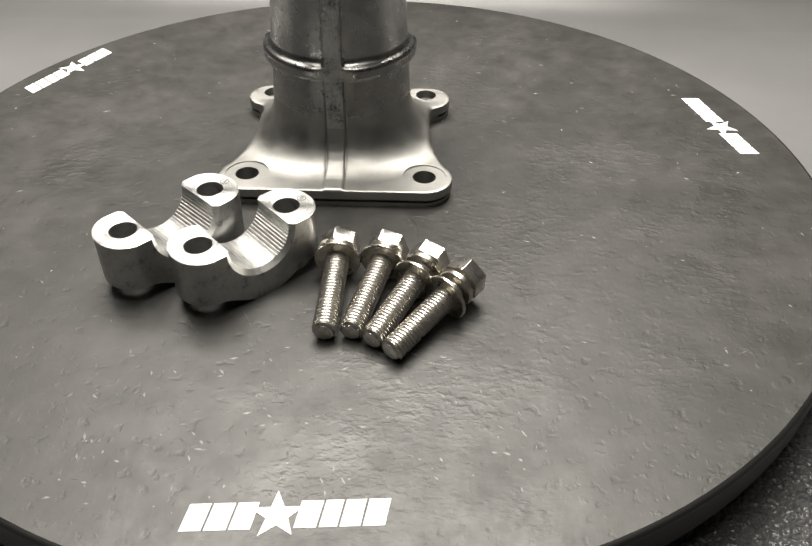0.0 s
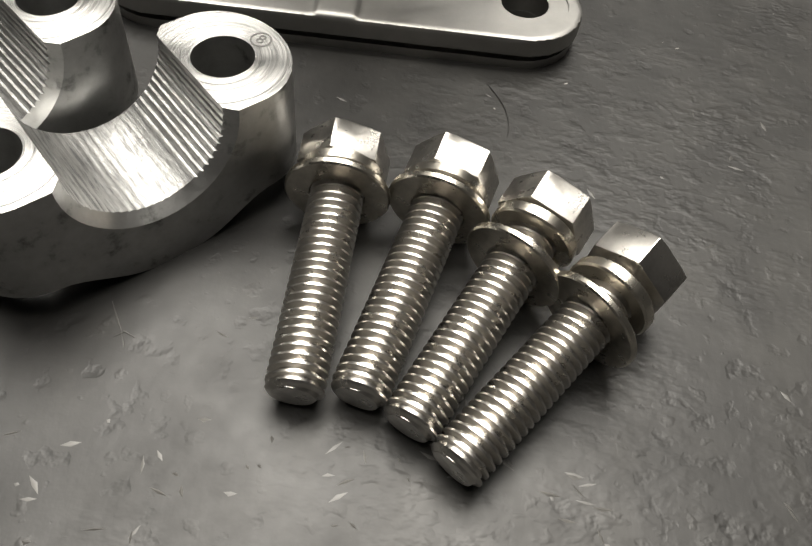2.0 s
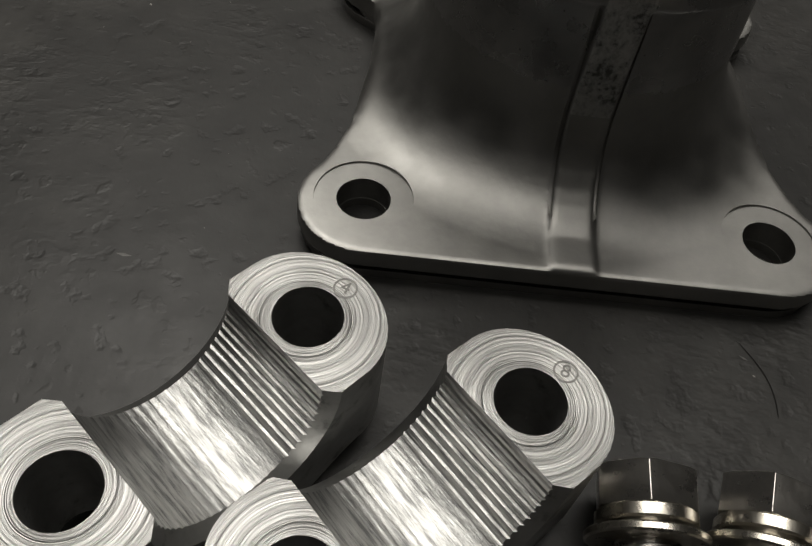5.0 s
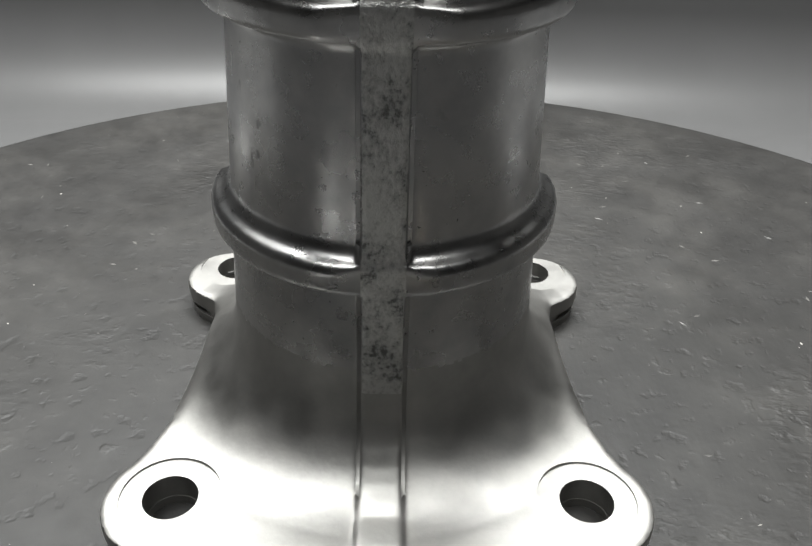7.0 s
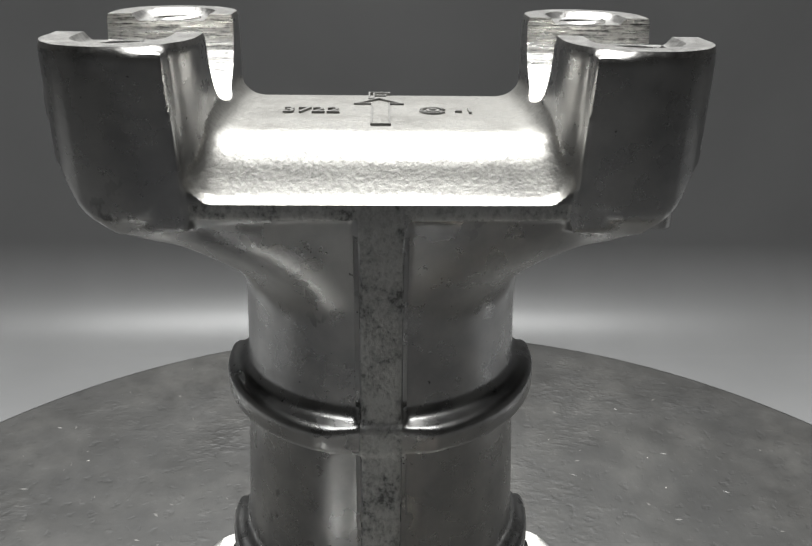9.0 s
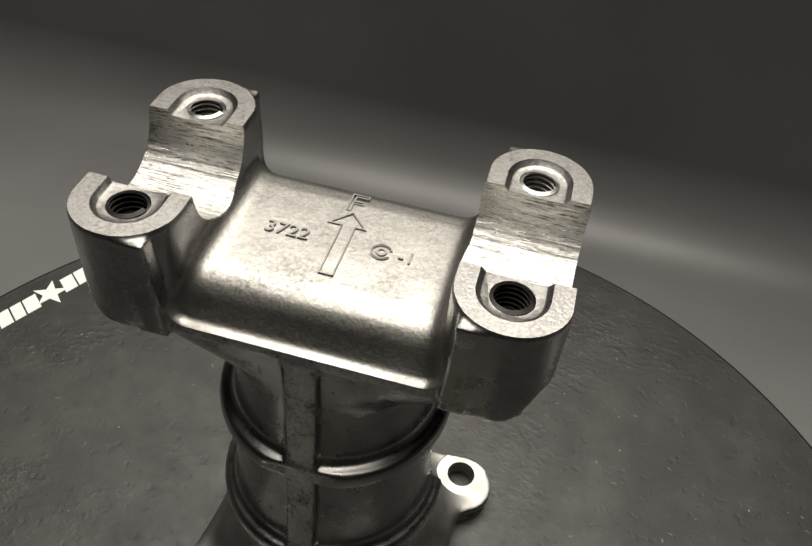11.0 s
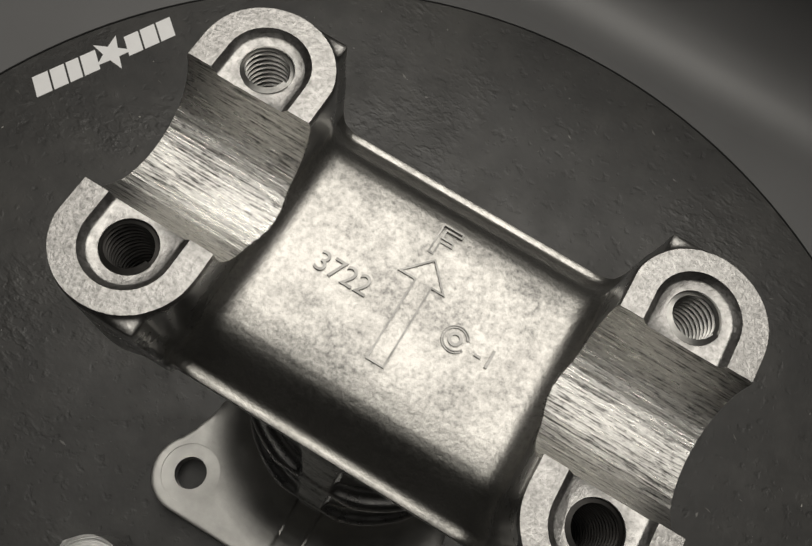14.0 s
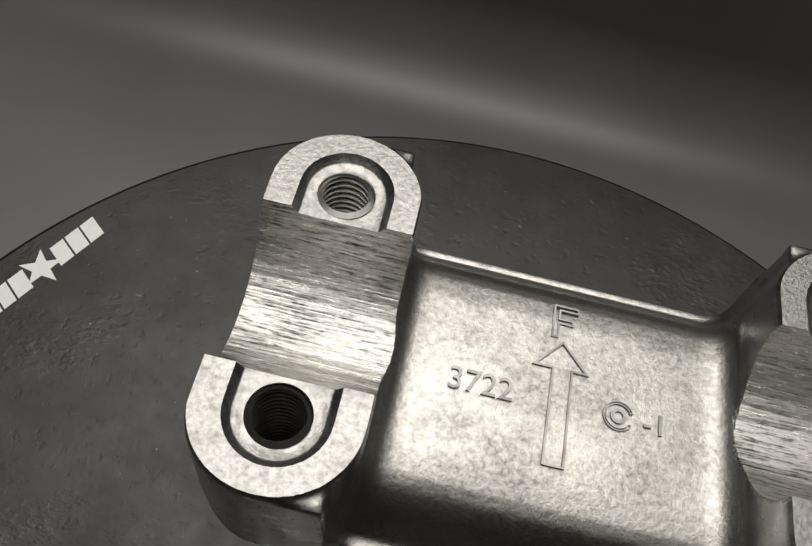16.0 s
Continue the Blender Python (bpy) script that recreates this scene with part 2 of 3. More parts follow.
def plain(name, base, rough, scale=30.0, spread=0.15, metal=0.0):
    m, t, b = material(name, base, rough, metal)
    t.links.new(ramp(t, noise_tex(t, coords(t), scale, 5), [(0.3, tuple(c * (1 - spread) for c in base)), (0.7, tuple(min(1, c * (1 + spread)) for c in base))]), b.inputs["Base Color"])
    return m


BLASTED = blasted_aluminium()
CAST, TARNISH, SPECKLE, FACED = cast_aluminium(), tarnished_aluminium(), speckled_aluminium(), faced_aluminium()
GROOVE = milled_groove()
CAP_GROOVE = milled_aluminium("bored_groove", (30, 3.0, 30), 0.26)
TURNED, SIDE = turned_aluminium(), side_aluminium()
STEEL = steel("stainless_steel", (0.74, 0.715, 0.675), 0.25)
WASHER = steel("washer_steel", (0.72, 0.68, 0.60), 0.24)
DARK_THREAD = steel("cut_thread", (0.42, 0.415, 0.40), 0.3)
# Near-black copy of the cut thread, with the front holes' shade in its colour.
SHADED_THREAD = steel("shaded_thread", (0.05, 0.048, 0.046), 0.45)
DULL = steel("dulled_casting", (0.27, 0.265, 0.255), 0.42)
PLASTIC, LEATHER = turntable_plastic(), leatherette()
# Black of the disc's edge, used again as painted shade down the bolt holes.
EDGE_AND_SHADE = plain("moulded_edge_and_hole_shade", (0.012, 0.012, 0.012), 0.35)
PRINT = plain("white_print", (0.88, 0.88, 0.88), 0.4, 200.0, 0.03)
WALL = plain("grey_wall", (0.055, 0.054, 0.052), 0.8)
BACKDROP = plain("dark_backdrop", (0.15, 0.15, 0.151), 0.36, 12.0, 0.08)


# ---- mesh helpers: meshes are worked out in millimetres ----
def finish(bm, angle=35.0):
    mesh = bpy.data.meshes.new("shape")
    bmesh.ops.recalc_face_normals(bm, faces=bm.faces)
    bm.to_mesh(mesh)
    bm.free()
    mesh.transform(Matrix.Scale(0.001, 4))
    for p in mesh.polygons:
        p.use_smooth = True
    mesh.set_sharp_from_angle(angle=radians(angle))
    return mesh


def part(name, shape, mat, parent=None, label="", angle=35.0):
    mesh = finish(shape, angle) if isinstance(shape, bmesh.types.BMesh) else shape
    mesh.name = name
    if mat is not None:
        mesh.materials.clear()
        mesh.materials.append(mat)
    ob = new(name, mesh)
    if parent is not None:
        ob.parent = parent
    if label:
        tagged(ob, label)
    return ob


def extrude(outline, z0, z1):
    bm = bmesh.new()
    low = [bm.verts.new((x, y, z0)) for x, y in outline]
    top = [bm.verts.new((x, y, z1)) for x, y in outline]
    n = len(outline)
    bm.faces.new(low[::-1])
    bm.faces.new(top)
    for i in range(n):
        bm.faces.new((low[i], low[(i + 1) % n], top[(i + 1) % n], top[i]))
    bmesh.ops.recalc_face_normals(bm, faces=bm.faces)
    return bm


def loft(rings):
    """A solid through outlines of one length: (outline, z) from below."""
    bm = bmesh.new()
    rows = [[bm.verts.new((x, y, z)) for x, y in o] for o, z in rings]
    n = len(rows[0])
    bm.faces.new(rows[0][::-1])
    bm.faces.new(rows[-1])
    for low, top in zip(rows, rows[1:]):
        for i in range(n):
            bm.faces.new((low[i], low[(i + 1) % n], top[(i + 1) % n], top[i]))
    bmesh.ops.recalc_face_normals(bm, faces=bm.faces)
    return bm


def along(outline, axis, a, b):
    """A prism over an outline in (y, z) along x, or in (x, z) along y."""
    bm = extrude(outline, a, b)
    for v in bm.verts:
        p, q, h = v.co
        v.co = (h, p, q) if axis == "x" else (p, h, q)
    bmesh.ops.recalc_face_normals(bm, faces=bm.faces)
    return bm


def revolve(profile, seg=64, centre=(0, 0), start=0.0, sweep=360.0):
    """A closed profile of (r, z) turned round the vertical through centre."""
    bm = bmesh.new()
    full = sweep >= 360
    rows = []
    for i in range(seg if full else seg + 1):
        a = radians(start + sweep * i / seg)
        rows.append([bm.verts.new((centre[0] + r * math.cos(a), centre[1] + r * math.sin(a), z)) for r, z in profile])
    m = len(profile)
    for i in range(seg):
        p, q = rows[i], rows[(i + 1) % len(rows)]
        for j in range(m):
            bm.faces.new((p[j], p[(j + 1) % m], q[(j + 1) % m], q[j]))
    if not full:
        bm.faces.new(rows[0])
        bm.faces.new(rows[-1][::-1])
    bmesh.ops.remove_doubles(bm, verts=bm.verts, dist=1e-4)
    bmesh.ops.recalc_face_normals(bm, faces=bm.faces)
    return bm


def rod(x, y, r, z0, z1, seg=40):
    return extrude([(x + r * math.cos(2 * math.pi * i / seg), y + r * math.sin(2 * math.pi * i / seg)) for i in range(seg)], z0, z1)


def box(x0, x1, y0, y1, z0, z1):
    return extrude([(x0, y0), (x1, y0), (x1, y1), (x0, y1)], z0, z1)


def joined(*shapes):
    out = bmesh.new()
    for s in shapes:
        me = bpy.data.meshes.new("piece")
        s.to_mesh(me)
        s.free()
        out.from_mesh(me)
        bpy.data.meshes.remove(me)
    return out


def rounded(outline, rounds=2):
    for _ in range(rounds):
        n = len(outline)
        outline = [p for i in range(n) for a, b in [(outline[i], outline[(i + 1) % n])]
                   for p in ((a[0] * .75 + b[0] * .25, a[1] * .75 + b[1] * .25), (a[0] * .25 + b[0] * .75, a[1] * .25 + b[1] * .75))]
    return outline


def arc(cx, cy, r, a0, a1, n):
    return [(cx + r * math.cos(radians(a0 + (a1 - a0) * i / n)), cy + r * math.sin(radians(a0 + (a1 - a0) * i / n))) for i in range(n + 1)]


def worked(bm, steps, solver="EXACT"):
    """bm after modifiers: ("cut", bm), ("melt", voxel, rounds of smoothing) or ("bevel", width)."""
    me = bpy.data.meshes.new("work")
    bm.to_mesh(me)
    bm.free()
    ob = new("work", me)
    spare = []
    for kind, *rest in steps:
        if kind in ("cut", "keep"):
            cm = bpy.data.meshes.new("cutter")
            rest[0].to_mesh(cm)
            rest[0].free()
            co = new("cutter", cm)
            spare.append(co)
            mod = ob.modifiers.new("cut", "BOOLEAN")
            mod.operation, mod.solver, mod.object = ("DIFFERENCE" if kind == "cut" else "INTERSECT"), solver, co
        elif kind == "melt":
            mod = ob.modifiers.new("melt", "REMESH")
            mod.mode, mod.voxel_size = "VOXEL", rest[0]
            if rest[1]:
                mod = ob.modifiers.new("smooth", "SMOOTH")
                mod.factor, mod.iterations = 0.5, rest[1]
        elif kind == "bevel":
            mod = ob.modifiers.new("bevel", "BEVEL")
            mod.width, mod.segments, mod.limit_method, mod.angle_limit = rest[0], 2, "ANGLE", radians(40)
    bpy.context.view_layer.update()
    made = bpy.data.meshes.new_from_object(ob.evaluated_get(bpy.context.evaluated_depsgraph_get()))
    out = bmesh.new()
    out.from_mesh(made)
    bpy.data.meshes.remove(made)
    for o in (ob, *spare):
        me = o.data
        bpy.data.objects.remove(o)
        bpy.data.meshes.remove(me)
    return out


def threads(r_out, r_in, pitch, turns, seg=36, cap=True):
    """A helical thread up z from 0, tapered into a chamfer at its start."""
    bm = bmesh.new()
    prof = [(0.0, r_in), (0.10, r_in), (0.38, r_out), (0.62, r_out), (0.90, r_in)]
    rows = []
    for k in range(seg):
        row = []
        for t in range(turns):
            for f, r in prof:
                z = (t + f + k / seg) * pitch
                lim = r_in - 0.2 + z * 0.9 if cap else 99
                row.append(bm.verts.new((min(r, lim) * math.cos(2 * math.pi * k / seg), min(r, lim) * math.sin(2 * math.pi * k / seg), max(0.0, z - pitch * 0.5))))
        rows.append(row)
    m = len(rows[0])
    for k in range(seg):
        p = rows[k]
        q = rows[k + 1] if k + 1 < seg else rows[0][len(prof):]
        for j in range(min(len(p), len(q)) - 1):
            bm.faces.new((p[j], q[j], q[j + 1], p[j + 1]))
    if cap:
        c = bm.verts.new((0, 0, 0.02))
        starts = [r[0] for r in rows]
        for k in range(seg):
            a, b = starts[k], starts[(k + 1) % seg]
            if k + 1 < seg:
                bm.faces.new((c, b, a))
            else:
                last = [a] + rows[0][len(prof)::-1]
                for u, w in zip(last, last[1:]):
                    bm.faces.new((c, w, u))
    return bm


def lettering(text, size, depth):
    """Raised characters as a mesh in millimetres, centred, lying in xy."""
    cu = bpy.data.curves.new("letters", "FONT")
    cu.body, cu.size, cu.extrude, cu.align_x, cu.align_y = text, size, depth / 2, "CENTER", "CENTER"
    cu.offset = 0.0
    ob = new("letters", cu)
    bpy.context.view_layer.update()
    me = bpy.data.meshes.new_from_object(ob.evaluated_get(bpy.context.evaluated_depsgraph_get()))
    bpy.data.objects.remove(ob)
    bpy.data.curves.remove(cu)
    bm = bmesh.new()
    bm.from_mesh(me)
    bpy.data.meshes.remove(me)
    return bm


def moved(bm, m):
    bm.transform(m)
    return bm


# ---- the room: table top, backdrop sheet, walls, ceiling ----
def sheet(line):
    return along(line + [(y + 3, z - 3) for y, z in line[::-1]], "x", -900, 900)


tagged(part("table_cover", sheet([(-900, -26), (-40, -26)]), LEATHER), "black grained leatherette cover under the turntable", "table cover", kind="structure")
sweep = [(-60, -25.5), (196, -25.5)] + arc(196, 16.5, 42, -90, -3, 16) + [(242, 205)]
tagged(part("backdrop", sheet(sweep), BACKDROP), "dark grey satin backdrop sheet that sweeps up behind the turntable", "backdrop", kind="structure")
room = [("wall_back", box(-1200, 1200, 900, 940, -900, 1500)), ("wall_front", box(-1200, 1200, -1240, -1200, -900, 1500)),
        ("wall_left", box(-1240, -1200, -1200, 900, -900, 1500)), ("wall_right", box(1200, 1240, -1200, 900, -900, 1500)),
        ("ceiling", box(-1240, 1240, -1240, 940, 1500, 1540)), ("floor", box(-1240, 1240, -1240, 940, -940, -900))]
for name, shape in room:
    tagged(part(name, shape, WALL), "plain grey painted surface of the room", "room", kind="structure")


# ---- turntable ----
DISC = (8.0, -13.5, 184.8)


def turntable():
    top = new("turntable")
    top.location = (DISC[0] / 1000, DISC[1] / 1000, -0.026)
    r = DISC[2]
    part("edge_ring", revolve([(r - 1.4, 25.9), (r - 0.9, 25.75), (r - 0.3, 25.3), (r, 24.4), (r, 24.0), (r - 1.4, 24.0)], 160), EDGE_AND_SHADE, top, "rounded black edge of the disc")
    part("disc", revolve([(0, 26), (r - 1.7, 26), (r - 1.45, 25.8), (r - 1.45, 24.2), (0, 24.2)], 160), PLASTIC, top, "scuffed dark grey plastic disc")
    part("foot", revolve([(0, 24.0), (r - 0.15, 24.0), (r - 0.2, 13), (r - 1.5, 12), (r - 4, 12), (r - 5, 0), (0, 0)], 120), EDGE_AND_SHADE, top, "black rim under the disc")
    return tagged(top, "round dark grey turntable, scuffed, with white printed marks", "turntable")


TABLE = turntable()


def printed_mark():
    """A slanted row of blocks with a star in it; its middle is the origin, its foot towards -y."""
    mark = new("printed_mark")
    blocks = [(-25.6, -20.2), (-19.5, -14.0), (-13.3, -8.0), (2.8, 8.4), (9.1, 13.6), (14.3, 19.4), (20.1, 25.6)]
    for a, b in blocks:
        s = 0.9
        o = [(a - s, -3.9), (b - s, -3.9), (b + s, 3.9), (a + s, 3.9)]
        part("print_block", extrude(o, 0.0, 0.12), PRINT, mark)
    star = [((7.2 if i % 2 == 0 else 2.9) * math.sin(math.pi * i / 5) - 2.6 + 0.2 * (i % 2), (7.2 if i % 2 == 0 else 2.9) * math.cos(math.pi * i / 5)) for i in range(10)]
    part("print_star", extrude(star, 0.0, 0.13), PRINT, mark)
    return tagged(mark, "white printed block mark with a star on the turntable", "marking", "marks on the turntable")


mark = printed_mark()
places = [(1.7, -176.1, 4.0), (165.5, 30.0, 105.2), (-141.6, 71.5, 243.5)]
mark.matrix_basis = pose(places[0][0] / 1000, places[0][1] / 1000, 0.0, 0, 0, places[0][2])
for x, y, a in places[1:]:
    copy_thing(mark, pose(x / 1000, y / 1000, 0.0, 0, 0, a))


# ---- handlebar bracket ----
YC = 8.7      # the middle of column and saddle, seen from the base's holes
TOP = 143.0   # faces of the bosses
BOSSES = [(sx * 36.4, YC + sy * 16.9, sx, sy) for sx in (-1, 1) for sy in (-1, 1)]
HOLES = [(-34.5, -28.8), (34.5, -28.8), (34.5, 39.6), (-34.5, 39.6)]


def plate_outline(grow=0.0):
    half = [(0, -40.3)] + [(34.5, -40.3)] + arc(34.5, -29.3, 11, -75, 45, 8) + [(40.5, -17.5), (38.4, -11), (36.4, 6), (36.2, 20), (37.2, 25.5)] \
        + arc(35.4, 36.2, 9.8, -48, 90, 8) + [(26, 45.5), (0, 45.0)]
    pts = half + [(-x, y) for x, y in half[-2:0:-1]]
    return [(x * (1 + grow / 42), y * (1 + grow / 42)) for x, y in pts]


def column_radius(z):
    return 26.4 + (54 - z) * 2.1 / 38


def fillet(a):
    """The sweep from column to flange: radius and height at a degrees from the flange."""
    return 45.0 - 17 * math.sin(radians(a)), 24.05 - 17 * math.cos(radians(a))


def oval(hx, hy, power, n=96):
    """A rounded outline about the saddle's middle: power 2 is an ellipse, more is squarer."""
    pts = []
    for i in range(n):
        c, q = math.cos(2 * math.pi * i / n), math.sin(2 * math.pi * i / n)
        pts.append((hx * math.copysign(abs(c) ** (2 / power), c), YC + hy * math.copysign(abs(q) ** (2 / power), q)))
    return pts


def tray():
    """The bridge between the bosses: a crowned plate that falls to a lip in front and behind and turns up into the bosses' walls."""
    line = [(0, 129.1), (6, 129.1), (12.6, 128.95), (15.8, 128.5), (17.8, 127.7), (19.6, 126.1), (21.4, 123.6), (23.4, 121.2), (24.3, 121.0), (24.7, 121.35), (25.4, 121.3)]
    bend = 4.6
    bm = bmesh.new()
    nx, ny = 72, 64
    tops, lows = [], []
    for i in range(nx + 1):
        x = -28.4 + 56.8 * i / nx
        top, low = [], []
        for j in range(ny + 1):
            d = -25.4 + 50.8 * j / ny
            for (a, za), (b, zb) in zip(line, line[1:]):
                if a <= abs(d) <= b + 1e-6:
                    z = za + (zb - za) * (abs(d) - a) / (b - a)
            wall = 25.9 + 1.9 * min(1.0, max(0.0, (abs(d) - 17) / 8))
            t = min(bend * 0.97, max(0.0, abs(x) - wall + bend))
            z += bend - math.sqrt(bend * bend - t * t)
            top.append(bm.verts.new((x, YC + d, z)))
            low.append(bm.verts.new((x, YC + d, 118.9)))
        tops.append(top)
        lows.append(low)
    for i in range(nx):
        for j in range(ny):
            bm.faces.new((tops[i][j], tops[i + 1][j], tops[i + 1][j + 1], tops[i][j + 1]))
            bm.faces.new((lows[i][j], lows[i][j + 1], lows[i + 1][j + 1], lows[i + 1][j]))
    for i in range(nx):
        for j in (0, ny):
            bm.faces.new((tops[i][j], lows[i][j], lows[i + 1][j], tops[i + 1][j]))
    for j in range(ny):
        for i in (0, nx):
            bm.faces.new((tops[i][j], lows[i][j], lows[i][j + 1], tops[i][j + 1]))
    bmesh.ops.recalc_face_normals(bm, faces=bm.faces)
    return bm


def ring(z, r, flat):
    """A half ring round the column's front, filleted above and cut flat where it meets the rib."""
    c = column_radius(z)
    bm = revolve([(20, z - 2.9), (c + 0.3, z - 2.9), (c + 1.0, z - 2.2), (r - 0.4, z - 1.9), (r, z - 1.4), (r, z + 1.9), (r - 0.8, z + 2.9), (c + 1.3, z + 3.3), (c + 0.4, z + 3.9), (c, z + 4.7), (20, z + 4.7)], 72, (0, YC), 174, 192)
    for v in bm.verts:
        v.co.y = max(v.co.y, YC - flat)
    return bm


def bracket_casting():
    shapes = [extrude(plate_outline(), 3.0, 7.0)]
    prof = [(0, 4), (47, 6.0)] + [fillet(3.75 * i) for i in range(25)] + [(column_radius(40), 40), (column_radius(92), 92), (23.9, 106), (23.9, 121), (0, 121)]
    shapes.append(worked(revolve(prof, 96, (0, YC)), [("keep", extrude(plate_outline(-0.3), -1, 200))]))
    shapes += [ring(43.9, 30.2, 29.2), ring(81.2, 28.6, 27.25)]
    face = [(YC - 23.9, 119), (YC - 24.3, 92), (YC - 27.2, 40)] + [(YC - r, z) for r, z in (fillet(a) for a in (88, 76, 64, 52, 40, 30, 20, 12))]
    shapes.append(along([(y - 1.9, z) for y, z in face[:3]] + [(y - 0.7, z + 0.3) for y, z in face[3:]] + [(-39.6, 7.5), (-39.6, 4), (0, 4), (0, 119)], "x", -3.4, 3.4))
    arm = [(0, 98), (23.6, 98), (24.0, 104.5), (26.5, 109.0), (31, 112.4), (38, 116.8), (42.6, 120.8), (45.5, 126), (47.4, 132), (0, 132)]

    def keel(o):
        """An outline that narrows below the tray's edge towards the middle."""
        return loft([([(x, YC + (y - YC) * k) for x, y in o], z) for z, k in ((98, 0.3), (107, 0.55), (112, 0.76), (116, 0.92), (119.5, 1.0), (133, 1.0))])
    for sx in (-1, 1):
        ends = [(sx * (36.6 + (10.8 if math.cos(radians(a)) > 0 else 11.0) * math.cos(radians(a))), YC + (16.9 if a < 180 else -16.9) + 10.3 * math.sin(radians(a))) for a in range(0, 360, 10)]
        prism = [(sx * x, z) for x, z in arm]
        shapes.append(worked(along(prism, "y", YC - 30, YC + 30), [("keep", keel(ends))], "MANIFOLD"))
        trimmed = [(sx * 36.6 + (x - sx * 36.6) * 0.965, YC + (y - YC) * 0.987) for x, y in ends]
        shapes.append(loft([(ends, 126), (ends, TOP - 0.8), (trimmed, TOP + 0.1), (trimmed, TOP + 1)]))
        for sy in (-1, 1):
            foot, head = [[(sx * a, YC + sy * 13), (sx * b, YC + sy * 13), (sx * b, YC + sy * d), (sx * a, YC + sy * d)]
                          for a, b, d in ((27.4, 33, 26.2), (28.4, 37.5, 27.3))]
            shapes.append(loft([(foot, 117.0), (head, TOP - 0.6)]))
    shapes.append(loft([(oval(hx, hy, p), z) for z, hx, hy, p in (
        (96, 23.6, 23.6, 2.0), (101, 24.0, 23.8, 2.05), (104, 25.0, 23.9, 2.15), (106.5, 27.2, 24.0, 2.35), (109, 30.6, 24.1, 2.7), (111.5, 34.6, 24.3, 3.2),
        (114, 38.2, 24.6, 3.8), (116.5, 41.0, 24.9, 4.4), (118.2, 42.4, 25.1, 5.0), (119.4, 43.2, 25.2, 5.5))]))
    shapes.append(tray())
    shapes.append(rod(41.5, YC - 21, 2.0, 116.0, 122))
    shapes.append(box(-47.6, -44, YC - 19.5, YC - 16.5, 132.0, 136.0))
    body = worked(joined(*shapes), [("melt", 0.52, 4)])
    blend = [v for v in body.verts if 95 < v.co.z < 116.6 and abs(v.co.x) > 6.5]
    for _ in range(30):
        bmesh.ops.smooth_vert(body, verts=blend, factor=0.5, use_axis_x=True, use_axis_y=True, use_axis_z=True)
    sweep = [v for v in body.verts if 7.1 < v.co.z < 13 and abs(v.co.x) > 6.5]
    for _ in range(30):
        bmesh.ops.smooth_vert(body, verts=sweep, factor=0.5, use_axis_x=True, use_axis_y=True, use_axis_z=True)
    valley = [v for v in body.verts if 118.5 < v.co.z < 131 and 20.5 < abs(v.co.x) < 29 and abs(v.co.y - YC) < 23]
    for _ in range(10):
        bmesh.ops.smooth_vert(body, verts=valley, factor=0.5, use_axis_x=True, use_axis_y=True, use_axis_z=True)
    face_cut = box(-60, 60, -60, 70, TOP, TOP + 30)
    grooves, slots, pockets, bores, feet, pads = [], [], [], [], [], []
    for sx in (-1, 1):
        pts = arc(YC, TOP, 12.1, 180, 360, 56)
        pts = [(YC + (y - YC) * (1 + 0.004 * ((i * 7) % 3 - 1)), TOP + (z - TOP) * (1 + 0.004 * ((i * 7) % 3 - 1))) for i, (y, z) in enumerate(pts)]
        grooves.append(along(pts + [(YC + 12.1, TOP + 5), (YC - 12.1, TOP + 5)], "x", min(sx * 24.0, sx * 60), max(sx * 24.0, sx * 60)))
        line = [(y + 0.9, z - 0.3) for y, z in face]
        for z0, z1 in ((8.6, 40.6), (49.4, 78.0), (86.7, 116.4)):
            slot = along(line + [(-70, 6.5), (-70, 119)], "x", min(sx * 3.4, sx * 4.1), max(sx * 3.4, sx * 4.1))
            slots.append(worked(slot, [("keep", box(-10, 10, -80, 0, z0, z1))]))
    for x, y, sx, sy in BOSSES:
        pockets.append(loft([(arc(x, y, q, 0 if sy > 0 else 180, 180 if sy > 0 else 360, 18) + [(x - sy * q, y - sy * 8), (x + sy * q, y - sy * 8)], z)
                             for q, z in ((5.5, TOP - 1.15), (5.8, TOP - 1.0), (6.6, TOP - 0.1), (6.8, TOP + 0.1), (6.8, TOP + 4))]))
        bores.append(rod(x, y, 4.15, TOP - 25, TOP + 4.5))
    for x, y in HOLES:
        feet.append(rod(x, y, 4.55, -5, 20))
        pads.append(rod(x, y, 8.3, 6.65, 16))
    return worked(body, [("cut", face_cut)] + [("cut", joined(*some)) for some in (grooves, pockets, bores, slots, pads, feet)], "MANIFOLD")


